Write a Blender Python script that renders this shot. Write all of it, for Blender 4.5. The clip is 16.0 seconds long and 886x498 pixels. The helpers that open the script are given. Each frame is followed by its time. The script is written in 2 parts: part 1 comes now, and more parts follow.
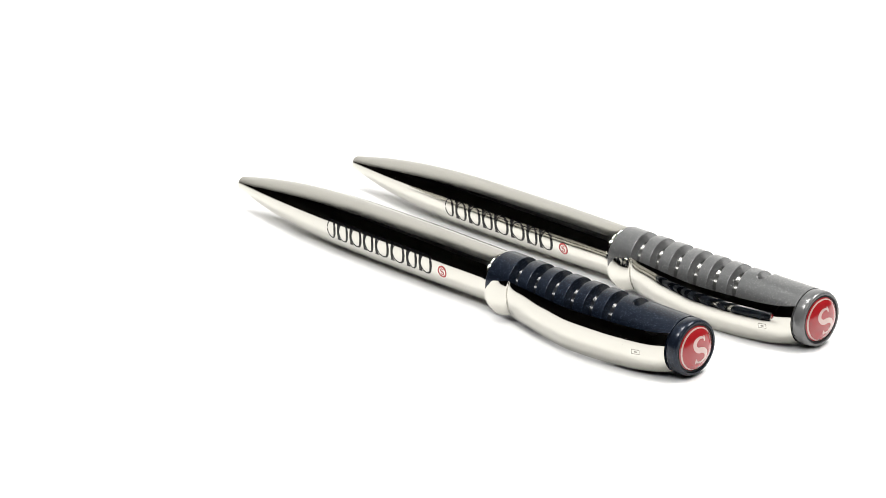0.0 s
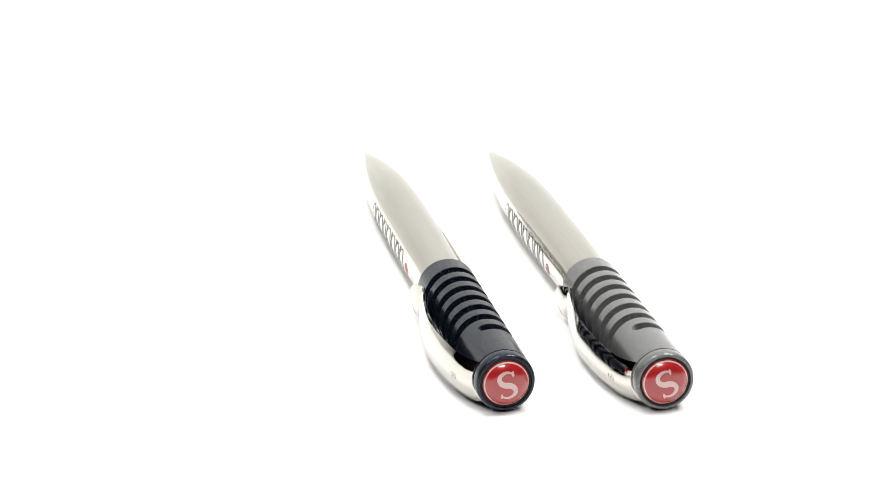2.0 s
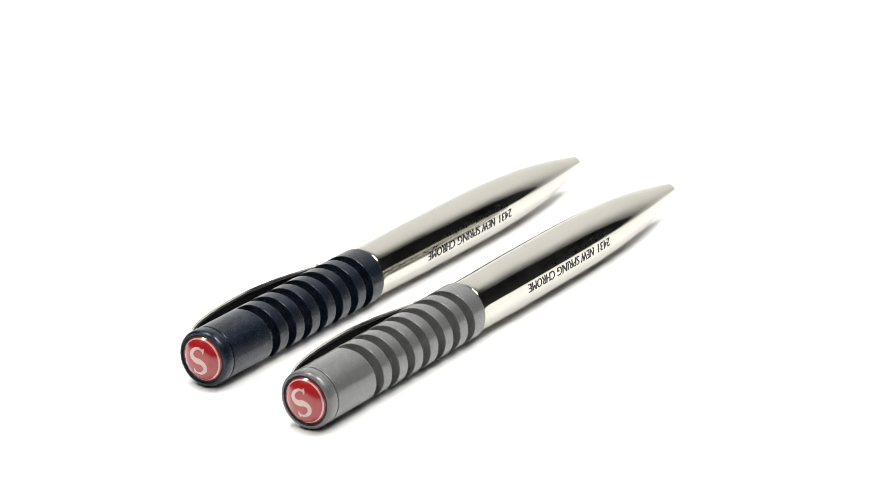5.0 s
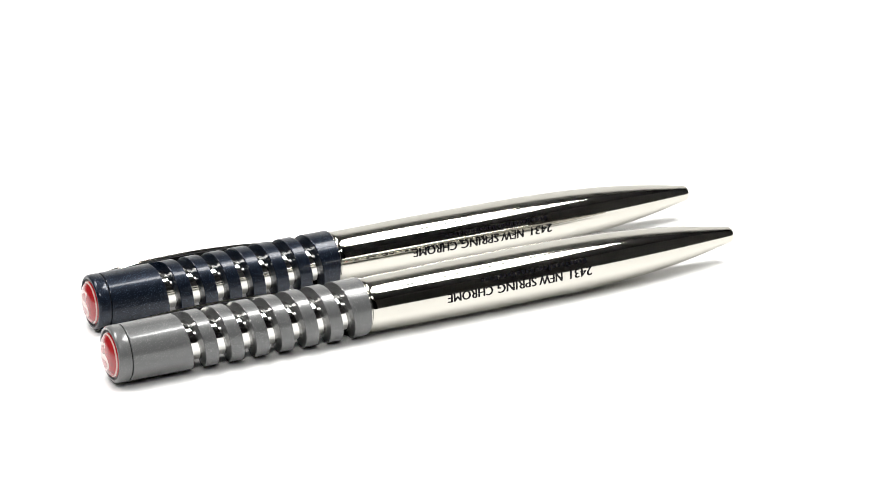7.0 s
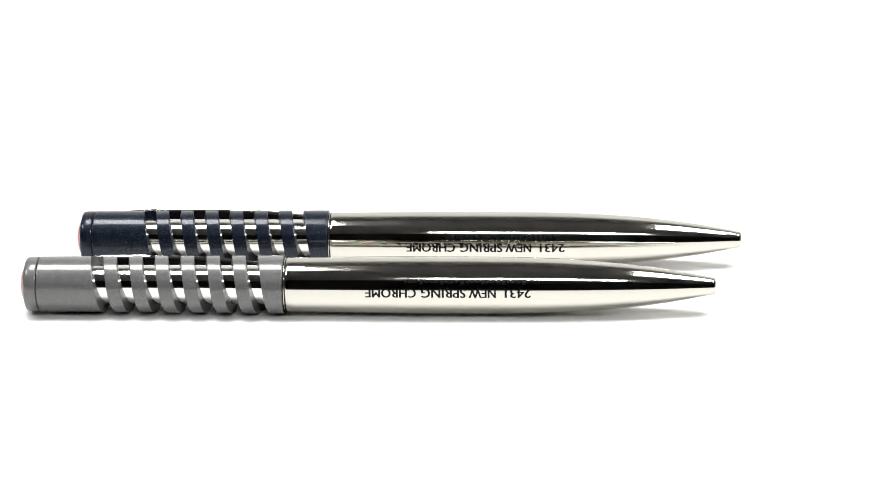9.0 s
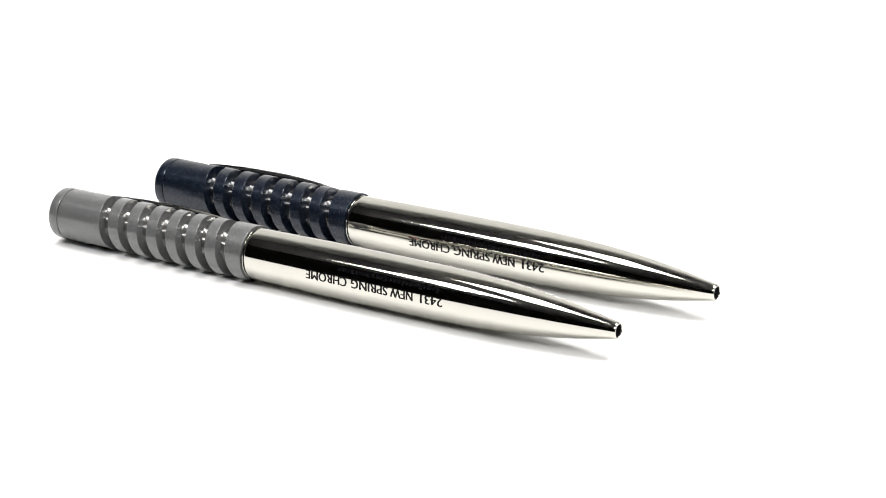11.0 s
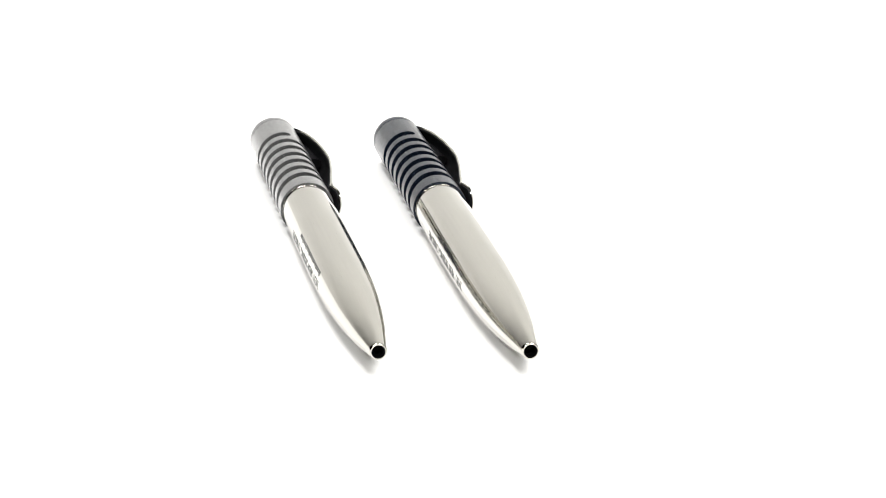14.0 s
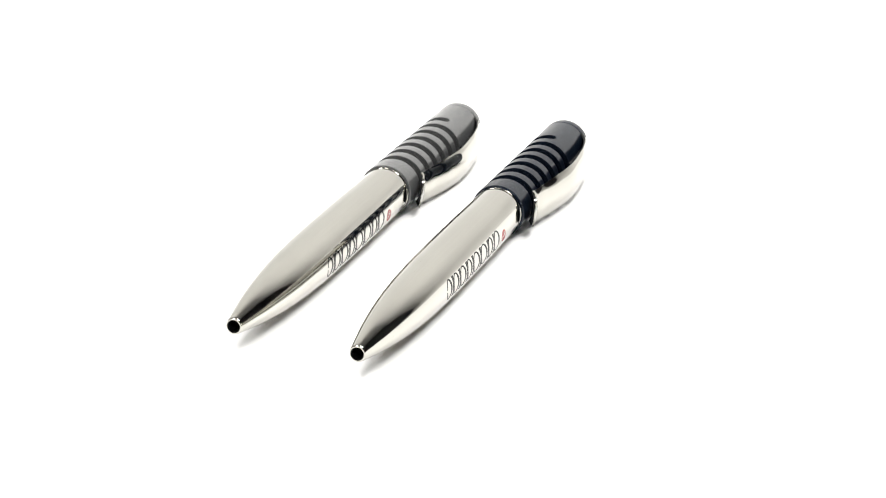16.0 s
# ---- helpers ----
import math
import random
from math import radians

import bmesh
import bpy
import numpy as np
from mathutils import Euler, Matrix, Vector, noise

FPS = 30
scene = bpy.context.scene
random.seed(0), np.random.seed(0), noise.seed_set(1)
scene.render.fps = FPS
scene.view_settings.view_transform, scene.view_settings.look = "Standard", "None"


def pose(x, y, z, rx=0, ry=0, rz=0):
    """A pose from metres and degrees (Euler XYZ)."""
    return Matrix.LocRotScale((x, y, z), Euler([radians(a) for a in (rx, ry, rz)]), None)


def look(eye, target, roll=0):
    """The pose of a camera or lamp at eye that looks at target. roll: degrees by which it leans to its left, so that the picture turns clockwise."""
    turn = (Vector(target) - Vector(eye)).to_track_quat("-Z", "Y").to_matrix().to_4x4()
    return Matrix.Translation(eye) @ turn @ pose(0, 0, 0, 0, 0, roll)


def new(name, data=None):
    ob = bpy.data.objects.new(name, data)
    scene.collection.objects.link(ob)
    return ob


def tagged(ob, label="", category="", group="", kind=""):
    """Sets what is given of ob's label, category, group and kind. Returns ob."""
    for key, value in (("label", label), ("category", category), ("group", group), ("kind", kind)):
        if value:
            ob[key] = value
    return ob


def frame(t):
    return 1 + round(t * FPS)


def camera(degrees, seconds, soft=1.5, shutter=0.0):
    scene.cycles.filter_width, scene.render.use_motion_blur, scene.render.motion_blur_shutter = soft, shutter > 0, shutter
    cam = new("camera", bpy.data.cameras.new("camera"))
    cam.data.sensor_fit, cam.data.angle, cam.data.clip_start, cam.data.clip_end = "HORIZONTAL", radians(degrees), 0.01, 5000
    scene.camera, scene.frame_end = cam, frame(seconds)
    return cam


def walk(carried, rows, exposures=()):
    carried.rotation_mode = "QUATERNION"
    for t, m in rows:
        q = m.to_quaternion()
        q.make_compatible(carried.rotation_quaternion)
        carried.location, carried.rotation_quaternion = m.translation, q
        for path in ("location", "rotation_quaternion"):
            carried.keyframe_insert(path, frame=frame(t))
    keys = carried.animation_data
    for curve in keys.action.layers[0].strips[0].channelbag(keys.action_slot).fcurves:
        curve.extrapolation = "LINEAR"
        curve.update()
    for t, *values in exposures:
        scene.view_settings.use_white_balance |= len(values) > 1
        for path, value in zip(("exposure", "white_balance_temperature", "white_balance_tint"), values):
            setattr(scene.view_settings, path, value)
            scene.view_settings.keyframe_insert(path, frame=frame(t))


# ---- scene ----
MM = 0.001

# ---- camera: stands still on its tripod before the turning pens ----
cam = camera(18.631, 16.0, soft=0.7)
cam.data.dof.use_dof, cam.data.dof.focus_distance, cam.data.dof.aperture_fstop = True, 0.52, 110.0
EYE = Vector((0.0, -0.53567, 0.1966))
PITCH, YAW, ROLL = 0.34322, 0.00015, -0.90
AIM = EYE + Vector((math.sin(YAW) * math.cos(PITCH), math.cos(YAW) * math.cos(PITCH), -math.sin(PITCH)))
walk(cam, [(0.0, look(EYE, AIM, ROLL)), (16.0, look(EYE, AIM, ROLL))], exposures=[(0.0, 0.0), (16.0, 0.0)])

# ---- light: a dark room, soft panels in two pairs above the white sheet and one over the camera ----
world = bpy.data.worlds.new("dark_room")
scene.world = world
world.use_nodes = True
world.node_tree.nodes["Background"].inputs["Color"].default_value = (0.02, 0.02, 0.021, 1)
world.node_tree.nodes["Background"].inputs["Strength"].default_value = 0.3


def area_lamp(name, eye, target, sx, sy, watts, colour=(1, 1, 1)):
    data = bpy.data.lights.new(name, "AREA")
    data.shape, data.size, data.size_y, data.energy, data.color = "RECTANGLE", sx, sy, watts, colour
    ob = new(name, data)
    ob.matrix_basis = look(eye, target)
    return ob


for lamp_x, lamp_y, wide, deep in ((-0.47, -0.13, 0.16, 0.17), (-0.17, 0.02, 0.15, 0.22), (0.05, -0.58, 0.26, 0.12),
                                   (0.218, 0.01, 0.105, 0.30), (0.365, -0.03, 0.12, 0.26)):
    area_lamp("panel_light", (lamp_x, lamp_y, 0.58), (lamp_x, lamp_y, 0), wide, deep, 2.9, (1.0, 0.99, 0.97))


# ---- materials ----
def material(name):
    m = bpy.data.materials.new(name)
    m.use_nodes = True
    nt = m.node_tree
    return m, nt, nt.nodes["Principled BSDF"]


def node(nt, kind, **inputs):
    n = nt.nodes.new(kind)
    for key, value in inputs.items():
        n.inputs[key.replace("_", " ")].default_value = value
    return n


def coords(nt):
    return nt.nodes.new("ShaderNodeTexCoord").outputs["Object"]


def ramp(nt, fac, stops):
    r = nt.nodes.new("ShaderNodeValToRGB")
    els = r.color_ramp.elements
    els[0].position, els[0].color = stops[0][0], (*stops[0][1], 1)
    els[1].position, els[1].color = stops[-1][0], (*stops[-1][1], 1)
    for pos, col in stops[1:-1]:
        els.new(pos).color = (*col, 1)
    nt.links.new(fac, r.inputs["Fac"])
    return r.outputs["Color"]


def bump(nt, bsdf, height, strength, distance):
    b = node(nt, "ShaderNodeBump", Strength=strength, Distance=distance)
    nt.links.new(height, b.inputs["Height"])
    nt.links.new(b.outputs["Normal"], bsdf.inputs["Normal"])


def noise_tex(nt, scale, detail=3.0):
    n = node(nt, "ShaderNodeTexNoise", Scale=scale, Detail=detail)
    nt.links.new(coords(nt), n.inputs["Vector"])
    return n.outputs["Fac"]


def chrome(name, colour, rough):
    m, nt, b = material(name)
    b.inputs["Metallic"].default_value = 1.0
    b.inputs["Base Color"].default_value = (*colour, 1)
    smear = noise_tex(nt, 180, 4)
    r = nt.nodes.new("ShaderNodeMapRange")
    r.inputs["From Min"].default_value, r.inputs["From Max"].default_value = 0.35, 0.75
    r.inputs["To Min"].default_value, r.inputs["To Max"].default_value = rough, rough * 1.8
    nt.links.new(smear, r.inputs["Value"])
    nt.links.new(r.outputs["Result"], b.inputs["Roughness"])
    return m


def flake_plastic(name, base, fleck, rough, spec, coat, metal):
    """Moulded plastic with fine metallic flecks."""
    m, nt, b = material(name)
    v = node(nt, "ShaderNodeTexVoronoi", Scale=7000.0)
    nt.links.new(coords(nt), v.inputs["Vector"])
    sep = nt.nodes.new("ShaderNodeSeparateColor")
    nt.links.new(v.outputs["Color"], sep.inputs["Color"])
    cloud = noise_tex(nt, 420, 3)
    mix = nt.nodes.new("ShaderNodeMath")
    mix.operation = "MULTIPLY_ADD"
    mix.inputs[1].default_value = 0.12
    nt.links.new(cloud, mix.inputs[0])
    nt.links.new(sep.outputs["Red"], mix.inputs[2])
    col = ramp(nt, mix.outputs[0], [(0.0, tuple(c * 0.85 for c in base)), (0.90, base), (1.0, fleck)])
    nt.links.new(col, b.inputs["Base Color"])
    b.inputs["Metallic"].default_value = metal
    b.inputs["Specular IOR Level"].default_value = spec
    b.inputs["Coat Weight"].default_value = coat
    b.inputs["Coat Roughness"].default_value = 0.13
    b.inputs["Roughness"].default_value = rough
    # handling marks: long faint scuffs in the gloss
    stretch = nt.nodes.new("ShaderNodeMapping")
    stretch.inputs["Scale"].default_value = (160, 900, 900)
    nt.links.new(coords(nt), stretch.inputs["Vector"])
    scuff = node(nt, "ShaderNodeTexNoise", Scale=1.0, Detail=5.0)
    nt.links.new(stretch.outputs["Vector"], scuff.inputs["Vector"])
    r = nt.nodes.new("ShaderNodeMapRange")
    r.inputs["From Min"].default_value, r.inputs["From Max"].default_value = 0.35, 0.7
    r.inputs["To Min"].default_value, r.inputs["To Max"].default_value = rough * 0.92, rough * 1.12
    nt.links.new(scuff.outputs["Fac"], r.inputs["Value"])
    nt.links.new(r.outputs["Result"], b.inputs["Roughness"])
    bump(nt, b, sep.outputs["Green"], 0.18, 0.00003)
    return m


def plain(name, colour, rough, vary=0.08, scale=300.0, coat=0.0, metal=0.0, spec=0.5):
    m, nt, b = material(name)
    n = noise_tex(nt, scale, 4)
    col = ramp(nt, n, [(0.3, tuple(c * (1 - vary) for c in colour)), (0.7, tuple(min(1, c * (1 + vary)) for c in colour))])
    nt.links.new(col, b.inputs["Base Color"])
    b.inputs["Roughness"].default_value = rough
    b.inputs["Metallic"].default_value = metal
    b.inputs["Specular IOR Level"].default_value = spec
    b.inputs["Coat Weight"].default_value = coat
    b.inputs["Coat Roughness"].default_value = 0.03
    return m


CHROME = chrome("polished_chrome", (0.50, 0.488, 0.445), 0.045)
TUBE = chrome("inner_chrome", (0.60, 0.595, 0.57), 0.04)
NAVY = flake_plastic("navy_flake_plastic", (0.0036, 0.0068, 0.0150), (0.030, 0.042, 0.062), 0.34, 0.14, 0.36, 0.45)
GREY = flake_plastic("grey_flake_plastic", (0.091, 0.093, 0.094), (0.155, 0.157, 0.156), 0.38, 0.3, 0.75, 0.2)
RED = plain("red_emblem", (0.27, 0.008, 0.011), 0.25, 0.06, 500, coat=0.6)
PINK = plain("pale_emblem", (0.46, 0.31, 0.28), 0.3, 0.05, 500, coat=1.0)
INK = plain("black_ink", (0.004, 0.004, 0.005), 0.25, 0.3, 2000, spec=0.15)
RED_INK = plain("red_ink", (0.33, 0.03, 0.03), 0.45, 0.2, 2000)
ETCH = plain("etched_chrome", (0.34, 0.33, 0.30), 0.5, 0.1, 800, metal=0.6)
# For joints; also paints in the dark under the clip and inside the refill hole.
BLACK = plain("black_gap_and_shade", (0.004, 0.004, 0.005), 0.6, 0.2, 800, spec=0.2)
WHITE = plain("white_paper_sheet", (0.80, 0.80, 0.80), 0.6, 0.01, 30)
BOARD = plain("pale_card", (0.655, 0.652, 0.64), 0.7, 0.02, 30)
PALE_WALL = plain("pale_wall", (0.62, 0.60, 0.61), 0.9, 0.05, 3)
PALE_CEILING = plain("pale_ceiling", (0.36, 0.345, 0.35), 0.9, 0.05, 3)
ROOM = plain("dark_wall", (0.035, 0.034, 0.033), 0.9, 0.1, 3)


# ---- mesh helpers ----
def part(name, bm, mat, parent, label="", angle=40):
    me = bpy.data.meshes.new(name)
    bmesh.ops.recalc_face_normals(bm, faces=bm.faces[:])
    for f in bm.faces:
        f.smooth = True
    bm.to_mesh(me)
    bm.free()
    me.set_sharp_from_angle(angle=radians(angle))
    me.materials.append(mat)
    ob = new(name, me)
    ob.parent = parent
    if label:
        tagged(ob, label)
    return ob


def smooth_profile(points, step):
    """Monotone cubic through (s, r) points, resampled every step."""
    s = np.array([q[0] for q in points], float)
    r = np.array([q[1] for q in points], float)
    d = np.diff(r) / np.diff(s)
    m = np.concatenate([[d[0]], np.where(d[:-1] * d[1:] > 0, 2 * d[:-1] * d[1:] / (d[:-1] + d[1:] + 1e-12), 0), [d[-1]]])
    out = []
    for i in range(len(s) - 1):
        h = s[i + 1] - s[i]
        n = max(1, int(round(h / step)))
        for k in range(n):
            u = k / n
            out.append((s[i] + u * h, (2 * u**3 - 3 * u**2 + 1) * r[i] + (u**3 - 2 * u**2 + u) * h * m[i]
                        + (-2 * u**3 + 3 * u**2) * r[i + 1] + (u**3 - u**2) * h * m[i + 1]))
    out.append((s[-1], r[-1]))
    return out


def revolve(profile, n=96, closed=False):
    """Turns (s, r) millimetres about the pen's axis."""
    bm = bmesh.new()
    rings = []
    for s, r in profile:
        if r < 1e-6:
            rings.append([bm.verts.new((s * MM, 0, 0))] * n)
        else:
            rings.append([bm.verts.new((s * MM, r * MM * math.cos(2 * math.pi * k / n), r * MM * math.sin(2 * math.pi * k / n))) for k in range(n)])
    pairs = list(zip(rings, rings[1:])) + ([(rings[-1], rings[0])] if closed else [])
    for a, b in pairs:
        for k in range(n):
            q = []
            for v in (a[k], a[(k + 1) % n], b[(k + 1) % n], b[k]):
                if v not in q:
                    q.append(v)
            if len(q) > 2:
                bm.faces.new(q)
    return bm


def sweep(bm, loops, ends=False):
    """Joins closed loops of equal length one to the next."""
    rows = [[bm.verts.new(Vector(v) * MM) for v in lp] for lp in loops]
    for a, b in zip(rows, rows[1:]):
        for k in range(len(a)):
            j = (k + 1) % len(a)
            bm.faces.new((a[k], a[j], b[j], b[k]))
    if ends:
        bm.faces.new(rows[0])
        bm.faces.new(rows[-1])


# ---- the pen: axis along x from the end button (0) to the point (140), clip on +y, z up; millimetres ----
BARREL = [(53.5, 5.30), (53.7, 5.48), (54.0, 5.52), (62, 5.62), (75, 5.78), (88, 5.80), (98, 5.75), (107, 5.52), (115, 5.08), (122, 4.45), (129.7, 3.47), (135.5, 2.50), (139.4, 1.78)]
SLOT_S, SLOT_P, SLOT_W, SLOT_N = 14.7, 5.25, 2.5, 6.6
SLOT_TURN = radians(20)
GRIP_A, GRIP_B = 3.15, 53.0


BARREL_FINE = smooth_profile(BARREL, 0.8)


def barrel_r(s):
    return float(np.interp(s, [q[0] for q in BARREL_FINE], [q[1] for q in BARREL_FINE]))


def grip_r(s):
    return 5.62 + 0.33 * (s - 3) / 51


def slot_centre(phi):
    return SLOT_S + SLOT_P * phi / (2 * math.pi)


def slot_half(phi):
    e = 1.4
    d = min(phi, 2 * math.pi * SLOT_N - phi) * 5.8
    k = 1.0 if d >= e else math.sqrt(max(0.0, 1 - ((e - d) / e) ** 2))
    return SLOT_W / 2 * k


def grip_mesh():
    """Sleeve with one long screw-shaped slot that leaves a coil."""
    bm = bmesh.new()
    inner, b, per = 3.98, 0.11, 96

    def loop(phi, a, c, lean_a=0.0, lean_c=0.0):
        # the slot starts a little past the top on the clip side and turns towards -y
        y, z = -math.sin(phi - SLOT_TURN), math.cos(phi - SLOT_TURN)
        c = max(c, a + 0.02)
        w = min(b, (c - a) / 3)
        ra, rc = grip_r(a), grip_r(c)
        v = min(0.08, (c - a) / 8)
        pts = [(a - lean_a, inner), (a, ra - w - v), (a, ra - w), (a + 0.3 * w, ra - 0.3 * w), (a + w, ra), (a + w + v, grip_r(a + w + v)),
               (c - w - v, grip_r(c - w - v)), (c - w, rc), (c - 0.3 * w, rc - 0.3 * w), (c, rc - w), (c, rc - w - v), (c + lean_c, inner)]
        return [(s, r * y, r * z) for s, r in pts]

    def angles(lo, hi):
        n = int((hi - lo) / (2 * math.pi) * per)
        ks = [lo + (hi - lo) * k / n for k in range(n + 1)]
        fine = [0.01, 0.03, 0.06, 0.1, 0.15, 0.2]
        return sorted(set(ks + [lo + f for f in fine] + [hi - f for f in fine]))

    def lean(phi):
        return 0.18 * slot_half(phi) / (SLOT_W / 2)

    full, end = 2 * math.pi, 2 * math.pi * SLOT_N
    sweep(bm, [loop(p, GRIP_A, slot_centre(p) - slot_half(p), 0.0, lean(p)) for p in angles(0, full)])
    sweep(bm, [loop(p, slot_centre(p) + slot_half(p), slot_centre(p + full) - slot_half(p + full), lean(p), lean(p + full)) for p in angles(0, end - full)])
    sweep(bm, [loop(p, slot_centre(p) + slot_half(p), GRIP_B, lean(p), 0.0) for p in angles(end - full, end)])
    bmesh.ops.remove_doubles(bm, verts=bm.verts[:], dist=1e-6)
    return bm


# clip: (s, y of the outer crest, section radius, half height)
CLIP = [(3.2, 5.9, 5.7, 4.1), (5.5, 7.3, 6.2, 4.2), (10, 8.7, 6.8, 4.4), (18, 9.9, 7.2, 4.6), (26, 10.3, 7.4, 4.6), (34, 9.5, 7.4, 4.5), (41, 8.15, 7.4, 4.2), (45.2, 7.2, 8.0, 3.95), (45.8, 6.85, 8.4, 3.9), (46.2, 6.85, 8.8, 3.85), (46.8, 7.25, 9.6, 3.8), (49.0, 7.75, 12.0, 3.65), (50.2, 7.9, 12.0, 3.2), (50.9, 8.0, 12.0, 2.6)]
CLIP_ROLL = radians(-6.5)


def clip_mesh(depth, thick, shrink=0.0):
    """The bowed shell: depth below its outer face, thickness, and how much narrower it is."""
    bm = bmesh.new()
    cols = [smooth_profile([(q[0], q[k]) for q in CLIP], 0.6) for k in (1, 2, 3)]
    loops, n = [], 16
    cr, sr = math.cos(CLIP_ROLL), math.sin(CLIP_ROLL)
    for (s, y), (_, r), (_, h) in zip(*cols):
        top = math.asin(min(0.95, h / r)) - shrink
        arc = [-top + 2 * top * k / n for k in range(n + 1)]
        lip = 1.4 * max(0.0, (s - 46.5) / 4.9) ** 2
        loop = []
        for rr, run in ((r - depth, arc), (r - depth - thick, arc[::-1])):
            for a in run:
                yy, zz = y - r + rr * math.cos(a), rr * math.sin(a)
                loop.append((s - lip * (a / top) ** 2, yy * cr - zz * sr, yy * sr + zz * cr))
        loops.append(loop)
    if depth == 0.0:
        # rounded front edge
        last = loops[-1]
        m = len(last)
        for pull, ahead in ((0.3, 0.14), (0.7, 0.2)):
            ring = []
            for k in range(m):
                twin = last[m - 1 - k]
                ring.append((last[k][0] + ahead, *(last[k][j] + (twin[j] - last[k][j]) * pull / 2 for j in (1, 2))))
            loops.append(ring)
    sweep(bm, loops, True)
    return bm


def clip_stamp():
    """A tiny framed stamp on the outer face of the clip near the end ring."""
    bm = rects([(-0.85, 0.38, 0.85, 0.5), (-0.85, -0.5, 0.85, -0.38), (-0.85, -0.38, -0.75, 0.38), (0.75, -0.38, 0.85, 0.38), (-0.3, -0.16, 0.3, 0.16)], 4)
    cr, sr = math.cos(CLIP_ROLL), math.sin(CLIP_ROLL)
    cols = [smooth_profile([(q[0], q[k]) for q in CLIP], 0.6) for k in (1, 2)]
    for v in bm.verts:
        s = 8.4 - v.co.x
        y, r = (float(np.interp(s, [q[0] for q in c], [q[1] for q in c])) for c in cols)
        a = (v.co.y + 0.2) / r
        yy, zz = y - r + (r + 0.02) * math.cos(a), (r + 0.02) * math.sin(a)
        v.co = Vector((s, yy * cr - zz * sr, yy * sr + zz * cr)) * MM
    return bm


def fill_mesh():
    """Black block added to fill the space between sleeve and clip next to the end ring."""
    bm = bmesh.new()
    loops = []
    cr, sr = math.cos(CLIP_ROLL), math.sin(CLIP_ROLL)
    for k in range(13):
        s = 3.4 + 14.0 * k / 12
        y1 = float(np.interp(s, [q[0] for q in CLIP], [q[1] for q in CLIP])) - 1.0
        h = 1.5 - 0.4 * k / 12
        loop = [(4.9, -h), (y1 - 0.7, -h), (y1, -h * 0.5), (y1, h * 0.5), (y1 - 0.7, h), (4.9, h)]
        loops.append([(s, y * cr - z * sr, y * sr + z * cr) for y, z in loop])
    sweep(bm, loops, True)
    return bm


def wrap(bm, s0, centre, heading, radius, off=0.03):
    """Lays a flat print (x along the line, y across, mm) round the barrel. centre: its angle from +y (up positive); heading: sign of x along the axis."""
    for v in bm.verts:
        s = s0 + heading * v.co.x
        r = radius(s) + off
        a = centre + (v.co.y if heading < 0 and abs(centre) < 1.57 else -v.co.y if abs(centre) < 1.57 else v.co.y) / r
        v.co = Vector((s, r * math.cos(a), r * math.sin(a))) * MM


def slice_mesh(bm, lo, hi, n=8):
    for k in range(1, n):
        y = lo + (hi - lo) * k / n
        bmesh.ops.bisect_plane(bm, geom=bm.verts[:] + bm.edges[:] + bm.faces[:], plane_co=(0, y, 0), plane_no=(0, 1, 0))


def text_mesh(words, height, width):
    """Built-in font, centred, height and width in mm."""
    cu = bpy.data.curves.new("lettering", "FONT")
    cu.body, cu.align_x, cu.align_y = words, "CENTER", "CENTER"
    cu.resolution_u = 3
    ob = new("lettering", cu)
    bpy.context.view_layer.update()
    me = bpy.data.meshes.new_from_object(ob.evaluated_get(bpy.context.evaluated_depsgraph_get()))
    bpy.data.objects.remove(ob)
    bm = bmesh.new()
    bm.from_mesh(me)
    bpy.data.meshes.remove(me)
    xs, ys = [v.co.x for v in bm.verts], [v.co.y for v in bm.verts]
    for v in bm.verts:
        v.co.x = (v.co.x - (max(xs) + min(xs)) / 2) / (max(xs) - min(xs)) * width
        v.co.y = (v.co.y - (max(ys) + min(ys)) / 2) / (max(ys) - min(ys)) * height
        v.co.z = 0
    bmesh.ops.triangulate(bm, faces=bm.faces[:])
    slice_mesh(bm, -height / 2, height / 2)
    return bm


def rects(items, slices=8):
    """Flat bars: (x0, y0, x1, y1) in mm."""
    bm = bmesh.new()
    for x0, y0, x1, y1 in items:
        bm.faces.new([bm.verts.new((x, y, 0)) for x, y in ((x0, y0), (x1, y0), (x1, y1), (x0, y1))])
    ys = [v.co.y for v in bm.verts]
    slice_mesh(bm, min(ys), max(ys), slices)
    return bm


def disc(r, x=0.0, y=0.0, hole=0.0, n=40):
    bm = bmesh.new()
    steps = 5
    rows = []
    for j in range(steps + 1):
        q = hole + (r - hole) * j / steps
        rows.append([bm.verts.new((x + q * math.cos(2 * math.pi * k / n), y + q * math.sin(2 * math.pi * k / n), 0)) for k in range(n)])
    for a, b in zip(rows, rows[1:]):
        for k in range(n):
            bm.faces.new((a[k], a[(k + 1) % n], b[(k + 1) % n], b[k]))
    return bm


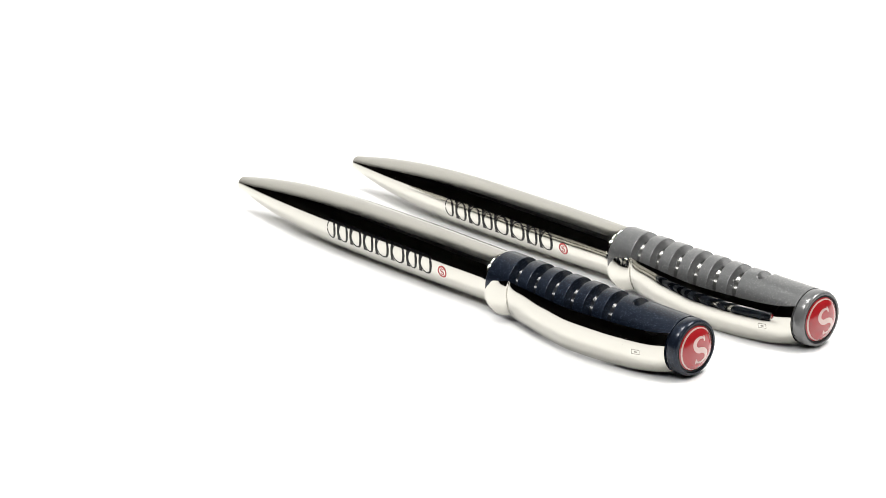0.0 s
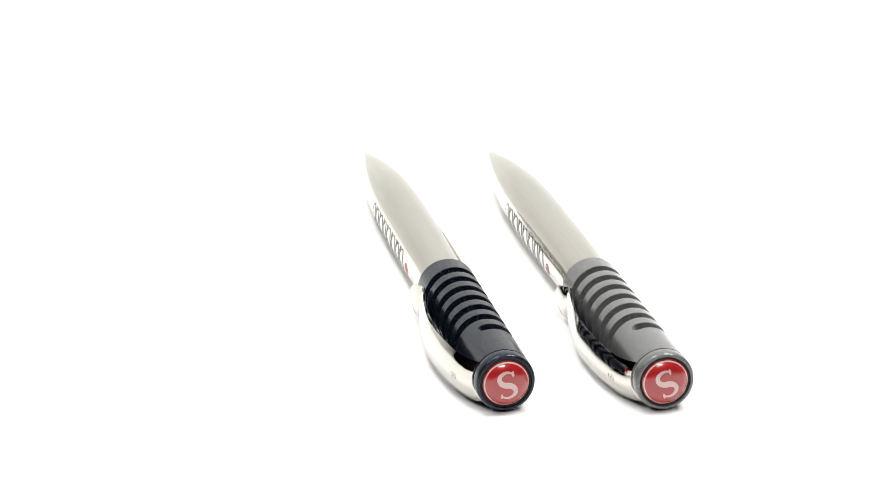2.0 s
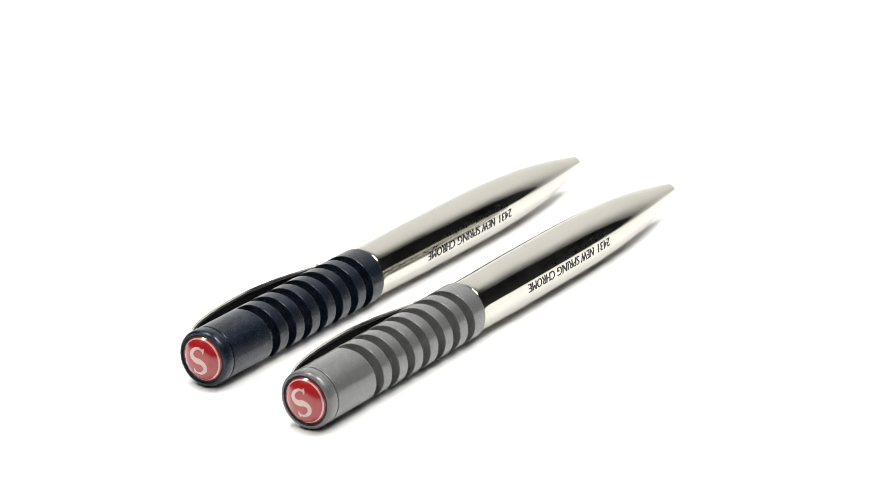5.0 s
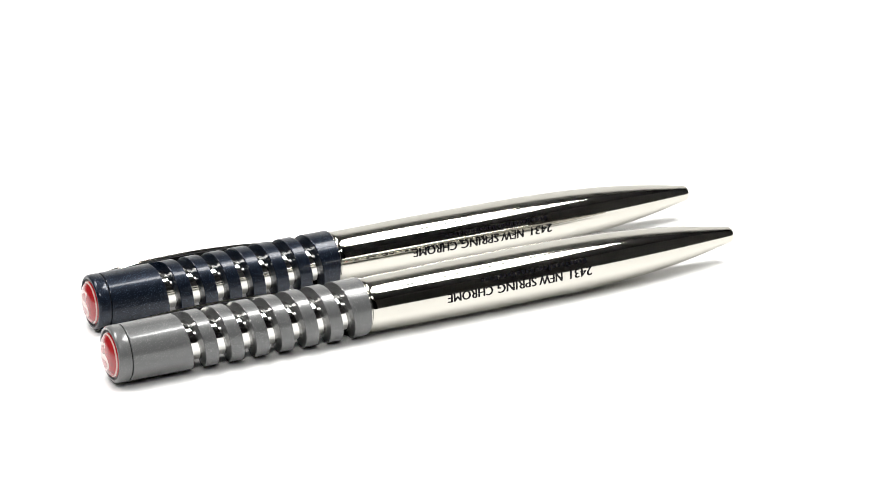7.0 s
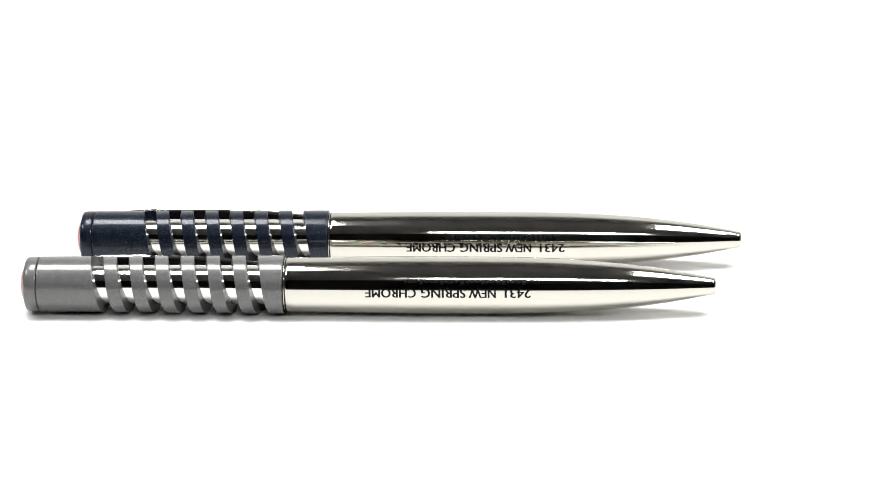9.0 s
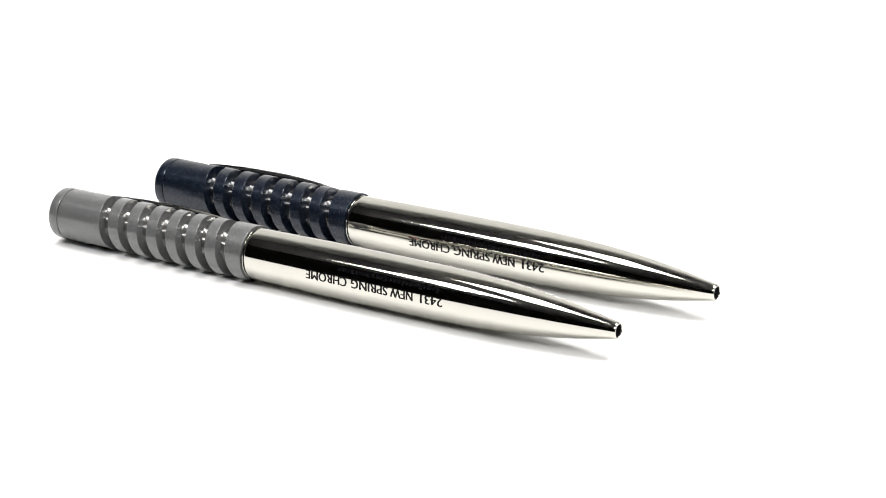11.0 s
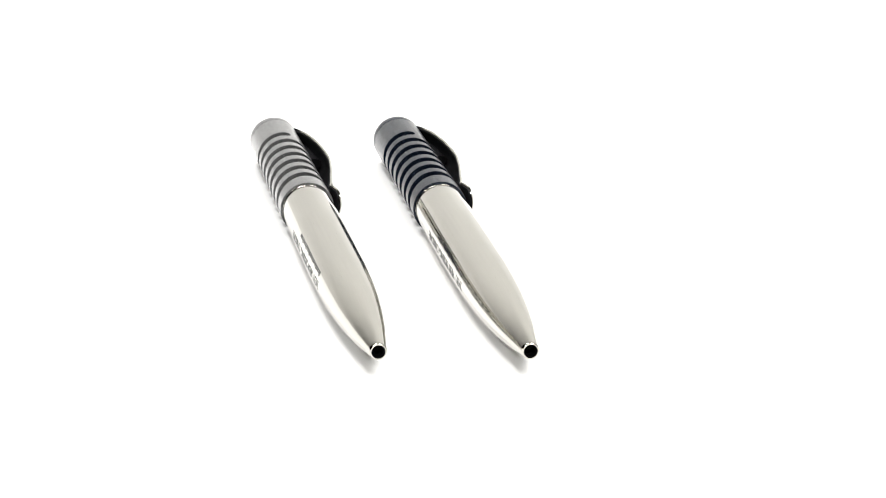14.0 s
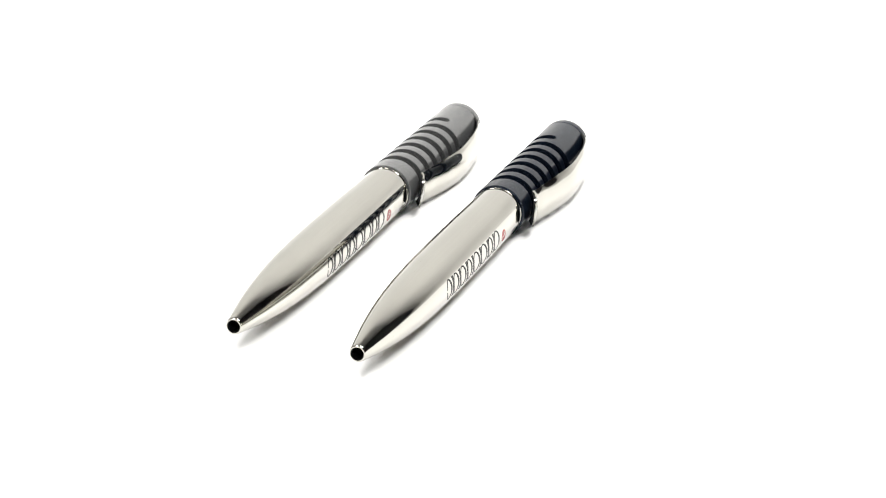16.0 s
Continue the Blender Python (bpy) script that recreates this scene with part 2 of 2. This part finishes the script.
def swirl(size, thick):
    """A double-bent ribbon with a heavy slanting spine and thin, turned-back ends."""
    bm = bmesh.new()
    rows = []
    n = 40
    for k in range(n + 1):
        u = -1 + 2 * k / n
        a = abs(u) * 4.0
        side = 1 if u >= 0 else -1
        x, y = -0.285 * math.sin(a) * side, (0.255 - 0.255 * math.cos(a)) * side
        x -= 0.30 * y * max(0.0, 1 - abs(u) * 1.6)
        rows.append((x * size, y * size, thick * (0.24 + 0.76 * (1 - abs(u)) ** 1.0)))
    stroke(bm, [q[:2] for q in rows], [q[2] for q in rows])
    for side in (1, -1):
        x, y, _ = rows[-1 if side > 0 else 0]
        stroke(bm, [(x, y + 0.12 * size * side), (x, y), (x, y - 0.10 * size * side)], [0.2, 0.5, 0.12])
    return bm


def dome_s(r):
    return -0.8 + 1.6 * (r / 4.6) ** 3.5


def on_dome(bm, turn, off=0.02):
    """Lays a flat shape (x right, y up as seen from behind the pen) on the domed button."""
    c, s = math.cos(turn), math.sin(turn)
    for v in bm.verts:
        x, y = v.co.x * c - v.co.y * s, v.co.x * s + v.co.y * c
        v.co = Vector((dome_s(math.hypot(x, y)) - off, -x, y)) * MM


def stroke(bm, points, widths):
    """A flat ribbon along points."""
    n = len(points)
    left, right = [], []
    for i, ((x, y), w) in enumerate(zip(points, widths)):
        (x0, y0), (x1, y1) = points[max(0, i - 1)], points[min(n - 1, i + 1)]
        d = math.hypot(x1 - x0, y1 - y0)
        nx, ny = -(y1 - y0) / d * w / 2, (x1 - x0) / d * w / 2
        left.append(bm.verts.new((x + nx, y + ny, 0)))
        right.append(bm.verts.new((x - nx, y - ny, 0)))
    for i in range(n - 1):
        bm.faces.new((left[i], left[i + 1], right[i + 1], right[i]))


SIGNS = [3.4, 4.2, 4.5, 3.9, 5.0, 5.0, 3.9, 4.6]


def brand_mark(x, w, upright):
    """One sign of the big imprint as plain shapes: a heavy upright and a thin tall loop."""
    bm = bmesh.new()
    h = 2.15
    if upright:
        ys = [-h + 2 * h * j / 10 for j in range(11)]
        stroke(bm, [(x + 0.75, y) for y in ys], [0.68 + 0.6 * abs(y / h) ** 8 for y in ys])
    x0, x1 = x + (1.0 if upright else 0.5), x + w - 0.45
    cx, rx = (x0 + x1) / 2, (x1 - x0) / 2
    turn = [math.radians(6 + 348 * j / 40) for j in range(41)]
    stroke(bm, [(cx - rx * math.cos(a), h * 0.98 * math.sin(a)) for a in turn], [0.27 + 0.45 * max(0.0, -math.cos(a)) ** 2 for a in turn])
    return bm


def address_bars():
    items, x = [], -12.0
    k = 0
    while x < 12:
        w = (0.75, 0.6, 0.85, 0.5, 0.7)[k % 5]
        items.append((x, -0.36, x + w, 0.36 if k % 4 else 0.62))
        x += w + 0.35
        k += 1
    return rects(items, 4)


def ballpoint_pen(plastic, plastic_name, turn, label):
    pen = tagged(new("ballpoint_pen"), label, "pen", "pens on the white sheet")
    tip = [(139.85, 1.68), (140.0, 1.55), (140.0, 1.36), (139.8, 1.26), (134, 1.22), (134, 0.0)]
    barrel = part("barrel", revolve([(53.5, 4.6)] + BARREL_FINE + tip), CHROME, pen, "polished chrome barrel tapering to the point")
    part("refill_hole", revolve([(137.0, 0.0), (137.0, 1.19), (139.8, 1.23), (139.8, 1.25), (134.2, 1.21)], 32), BLACK, barrel)
    for word, s_mid, width in (("2431", 100.4, 5.1), ("NEW", 93.3, 5.3), ("SPRING", 85.5, 8.8), ("CHROME", 74.9, 10.1)):
        bm = text_mesh(word, 1.9, width)
        twin = bm.copy()
        for shift, layer, off in ((-0.08, bm, 0.03), (0.08, twin, 0.036)):
            bmesh.ops.translate(layer, verts=layer.verts[:], vec=(shift, 0, 0))
            wrap(layer, s_mid, math.pi, -1, barrel_r, off)
        spare = bpy.data.meshes.new("spare")
        twin.to_mesh(spare)
        twin.free()
        bm.from_mesh(spare)
        bpy.data.meshes.remove(spare)
        part("lettering", bm, INK, barrel, "small black printed lettering")
    bm = address_bars()
    wrap(bm, 90.0, math.pi - 0.42, -1, barrel_r)
    part("small_print", bm, INK, barrel, "fine black printed line")
    x = -17.6
    for k, w in enumerate(SIGNS):
        bm = brand_mark(x, w, k > 0)
        wrap(bm, 86.2, 0.0, -1, barrel_r)
        part("imprint", bm, INK, barrel, "tall black printed sign")
        x += w
    bm = disc(1.3, hole=0.92)
    wrap(bm, 66.3, -0.08, -1, barrel_r)
    part("red_ring", bm, RED_INK, barrel, "small red printed ring")
    bm = swirl(1.25, 0.42)
    wrap(bm, 66.3, -0.08, -1, barrel_r)
    part("red_mark", bm, RED_INK, barrel, "small red printed curved mark")
    part("inner_tube", revolve([(7, 3.6), (7, 3.96), (53.1, 3.96), (53.1, 3.6)], 64), TUBE, pen, "bright chrome tube seen through the coil")
    part("joint_ring", revolve([(52.8, 4.6), (52.8, 5.3), (53.52, 5.3), (53.52, 4.6)], 64, True), BLACK, pen)
    bead = [(53.26 + 0.11 * math.cos(a), 5.38 + 0.11 * math.sin(a)) for a in [2 * math.pi * k / 16 for k in range(16)]]
    part("collar", revolve(bead, 96, True), CHROME, pen, "thin chrome bead between grip and barrel")
    part("grip", grip_mesh(), plastic, pen, plastic_name + " grip cut into a coil", 30)
    ring = [(3.0, 4.4), (3.0, 5.45), (2.9, 5.58), (2.7, 5.62), (1.1, 5.6), (0.75, 5.5), (0.5, 5.32), (0.42, 5.1), (0.5, 4.88), (0.8, 4.78), (1.8, 4.72)]
    part("end_ring", revolve(ring, 80), plastic, pen, plastic_name + " end ring")
    part("seam", revolve([(2.9, 4.6), (2.9, 5.35), (3.3, 5.35), (3.3, 4.6)], 64, True), BLACK, pen)
    part("emblem_gap", revolve([(0.8, 4.42), (0.62, 4.44), (0.58, 4.6), (0.62, 4.8), (1.8, 4.8)], 64), BLACK, pen)
    dome = part("emblem", revolve([(dome_s(4.6 * k / 10), 4.6 * k / 10) for k in range(11)] + [(1.4, 4.62)], 64), RED, pen, "domed glossy red end button")
    bm = disc(4.25, hole=4.02, n=64)
    on_dome(bm, 0)
    part("emblem_ring", bm, PINK, dome, "pale pink ring")
    bm = swirl(4.9, 1.2)
    on_dome(bm, turn)
    part("emblem_swirl", bm, PINK, dome, "pale pink curved mark")
    clip = part("clip", clip_mesh(0.0, 0.4), CHROME, pen, "bowed polished chrome clip")
    part("stamp", clip_stamp(), ETCH, clip, "tiny etched stamp")
    # Added filler block that keeps the gap under the clip black.
    part("clip_fill", fill_mesh(), BLACK, clip, "black block added to fill the gap under the clip")
    # Thin black shell paints in the dark reflection on the clip's inner face.
    part("dark_inner_face", clip_mesh(0.41, 0.3, 0.02), BLACK, clip, "inner face of the clip, its dark reflection painted black")
    return pen


# ---- setting ----
def sheet(prof, half, curl_from, curl_by, n=36):
    """A 2 mm sheet along a (y, z) profile; behind, its sides curl back."""
    bm = bmesh.new()
    back = []
    for i, (y, z) in enumerate(prof):
        (y0, z0), (y1, z1) = prof[max(0, i - 1)], prof[min(len(prof) - 1, i + 1)]
        d = math.hypot(y1 - y0, z1 - z0)
        back.append((y + 0.002 * (z1 - z0) / d, z - 0.002 * (y1 - y0) / d))
    loop = prof + back[::-1]
    loops = []
    for k in range(n + 1):
        x = half * (2 * k / n - 1)
        curl = curl_by * max(0.0, abs(x) - curl_from) ** 2
        loops.append([(x / MM, (y + curl * min(1.0, max(0.0, (y - 0.26) / 0.14))) / MM, z / MM) for y, z in loop])
    sweep(bm, loops, True)
    return bm


flat = [(-0.85, 0.0), (-0.4, 0.0), (0.0, 0.0), (0.26, 0.0)]
ob = part("ground", sheet(flat, 0.80, 0.3, 0.0, 4), WHITE, None, "white seamless paper sheet, brightly lit")
tagged(ob, "", "paper sheet", "", "structure")
rise = [(0.263 + 0.14 * math.sin(math.pi / 2 * k / 12), 0.14 - 0.14 * math.cos(math.pi / 2 * k / 12)) for k in range(13)] + [(0.403, 0.3 + 0.1 * k) for k in range(14)]
ob = part("backdrop", sheet(rise, 1.2, 0.35, 0.45), BOARD, None, "pale grey curved card behind the sheet")
tagged(ob, "", "backdrop", "", "structure")


def slab(name, x0, x1, y0, y1, z0, z1, label):
    bm = bmesh.new()
    bmesh.ops.create_cube(bm, size=1.0)
    for v in bm.verts:
        v.co = Vector((x0 + (v.co.x + 0.5) * (x1 - x0), y0 + (v.co.y + 0.5) * (y1 - y0), z0 + (v.co.z + 0.5) * (z1 - z0)))
    return tagged(part(name, bm, ROOM, None, label), "", "wall", "", "structure")


slab("wall_north", -2.2, 2.2, 1.6, 1.7, -0.75, 1.8, "dark plain wall of the room")
slab("wall_south", -2.2, 2.2, -2.3, -2.2, -0.75, 1.8, "dark plain wall of the room")
ob = slab("wall_east", 2.2, 2.3, -2.3, 1.7, -0.75, 1.8, "pale painted wall of the room")
ob.data.materials[0] = PALE_WALL
slab("wall_west", -2.3, -2.2, -2.3, 1.7, -0.75, 1.8, "dark plain wall of the room")
ob = slab("ceiling", -2.3, 2.3, -2.3, 1.7, 1.8, 1.9, "pale painted ceiling of the room")
ob.data.materials[0] = PALE_CEILING
slab("floor", -2.3, 2.3, -2.3, 1.7, -0.85, -0.75, "dark plain floor of the room")

# ---- the two pens ----
navy_pen = ballpoint_pen(NAVY, "dark navy flecked plastic", radians(0), "chrome ballpoint pen with navy coiled grip, lying on white paper")
grey_pen = ballpoint_pen(GREY, "grey flecked plastic", radians(10), "chrome ballpoint pen with grey coiled grip, lying on white paper")

AXIS_Z = 5.97 * MM


def motions():
    """Both pens ride round one upright axis at the origin, about 15 degrees a second."""
    for pen, x, y, yaw, roll in ((navy_pen, -0.06573, -0.04095, 35.139, 0.0), (grey_pen, -0.05462, -0.06801, 35.297, -4.0)):
        rows = []
        for k in range(33):
            t = k * 0.5
            a = math.degrees(1.69234 - 0.26257 * t - 0.00016 * (t - 8) ** 2)
            rows.append((t, pose(0, 0, 0, 0, 0, a) @ pose(x, y, AXIS_Z, 0, 0, yaw) @ pose(0, 0, 0, roll, 0, 0)))
        walk(pen, rows)


motions()
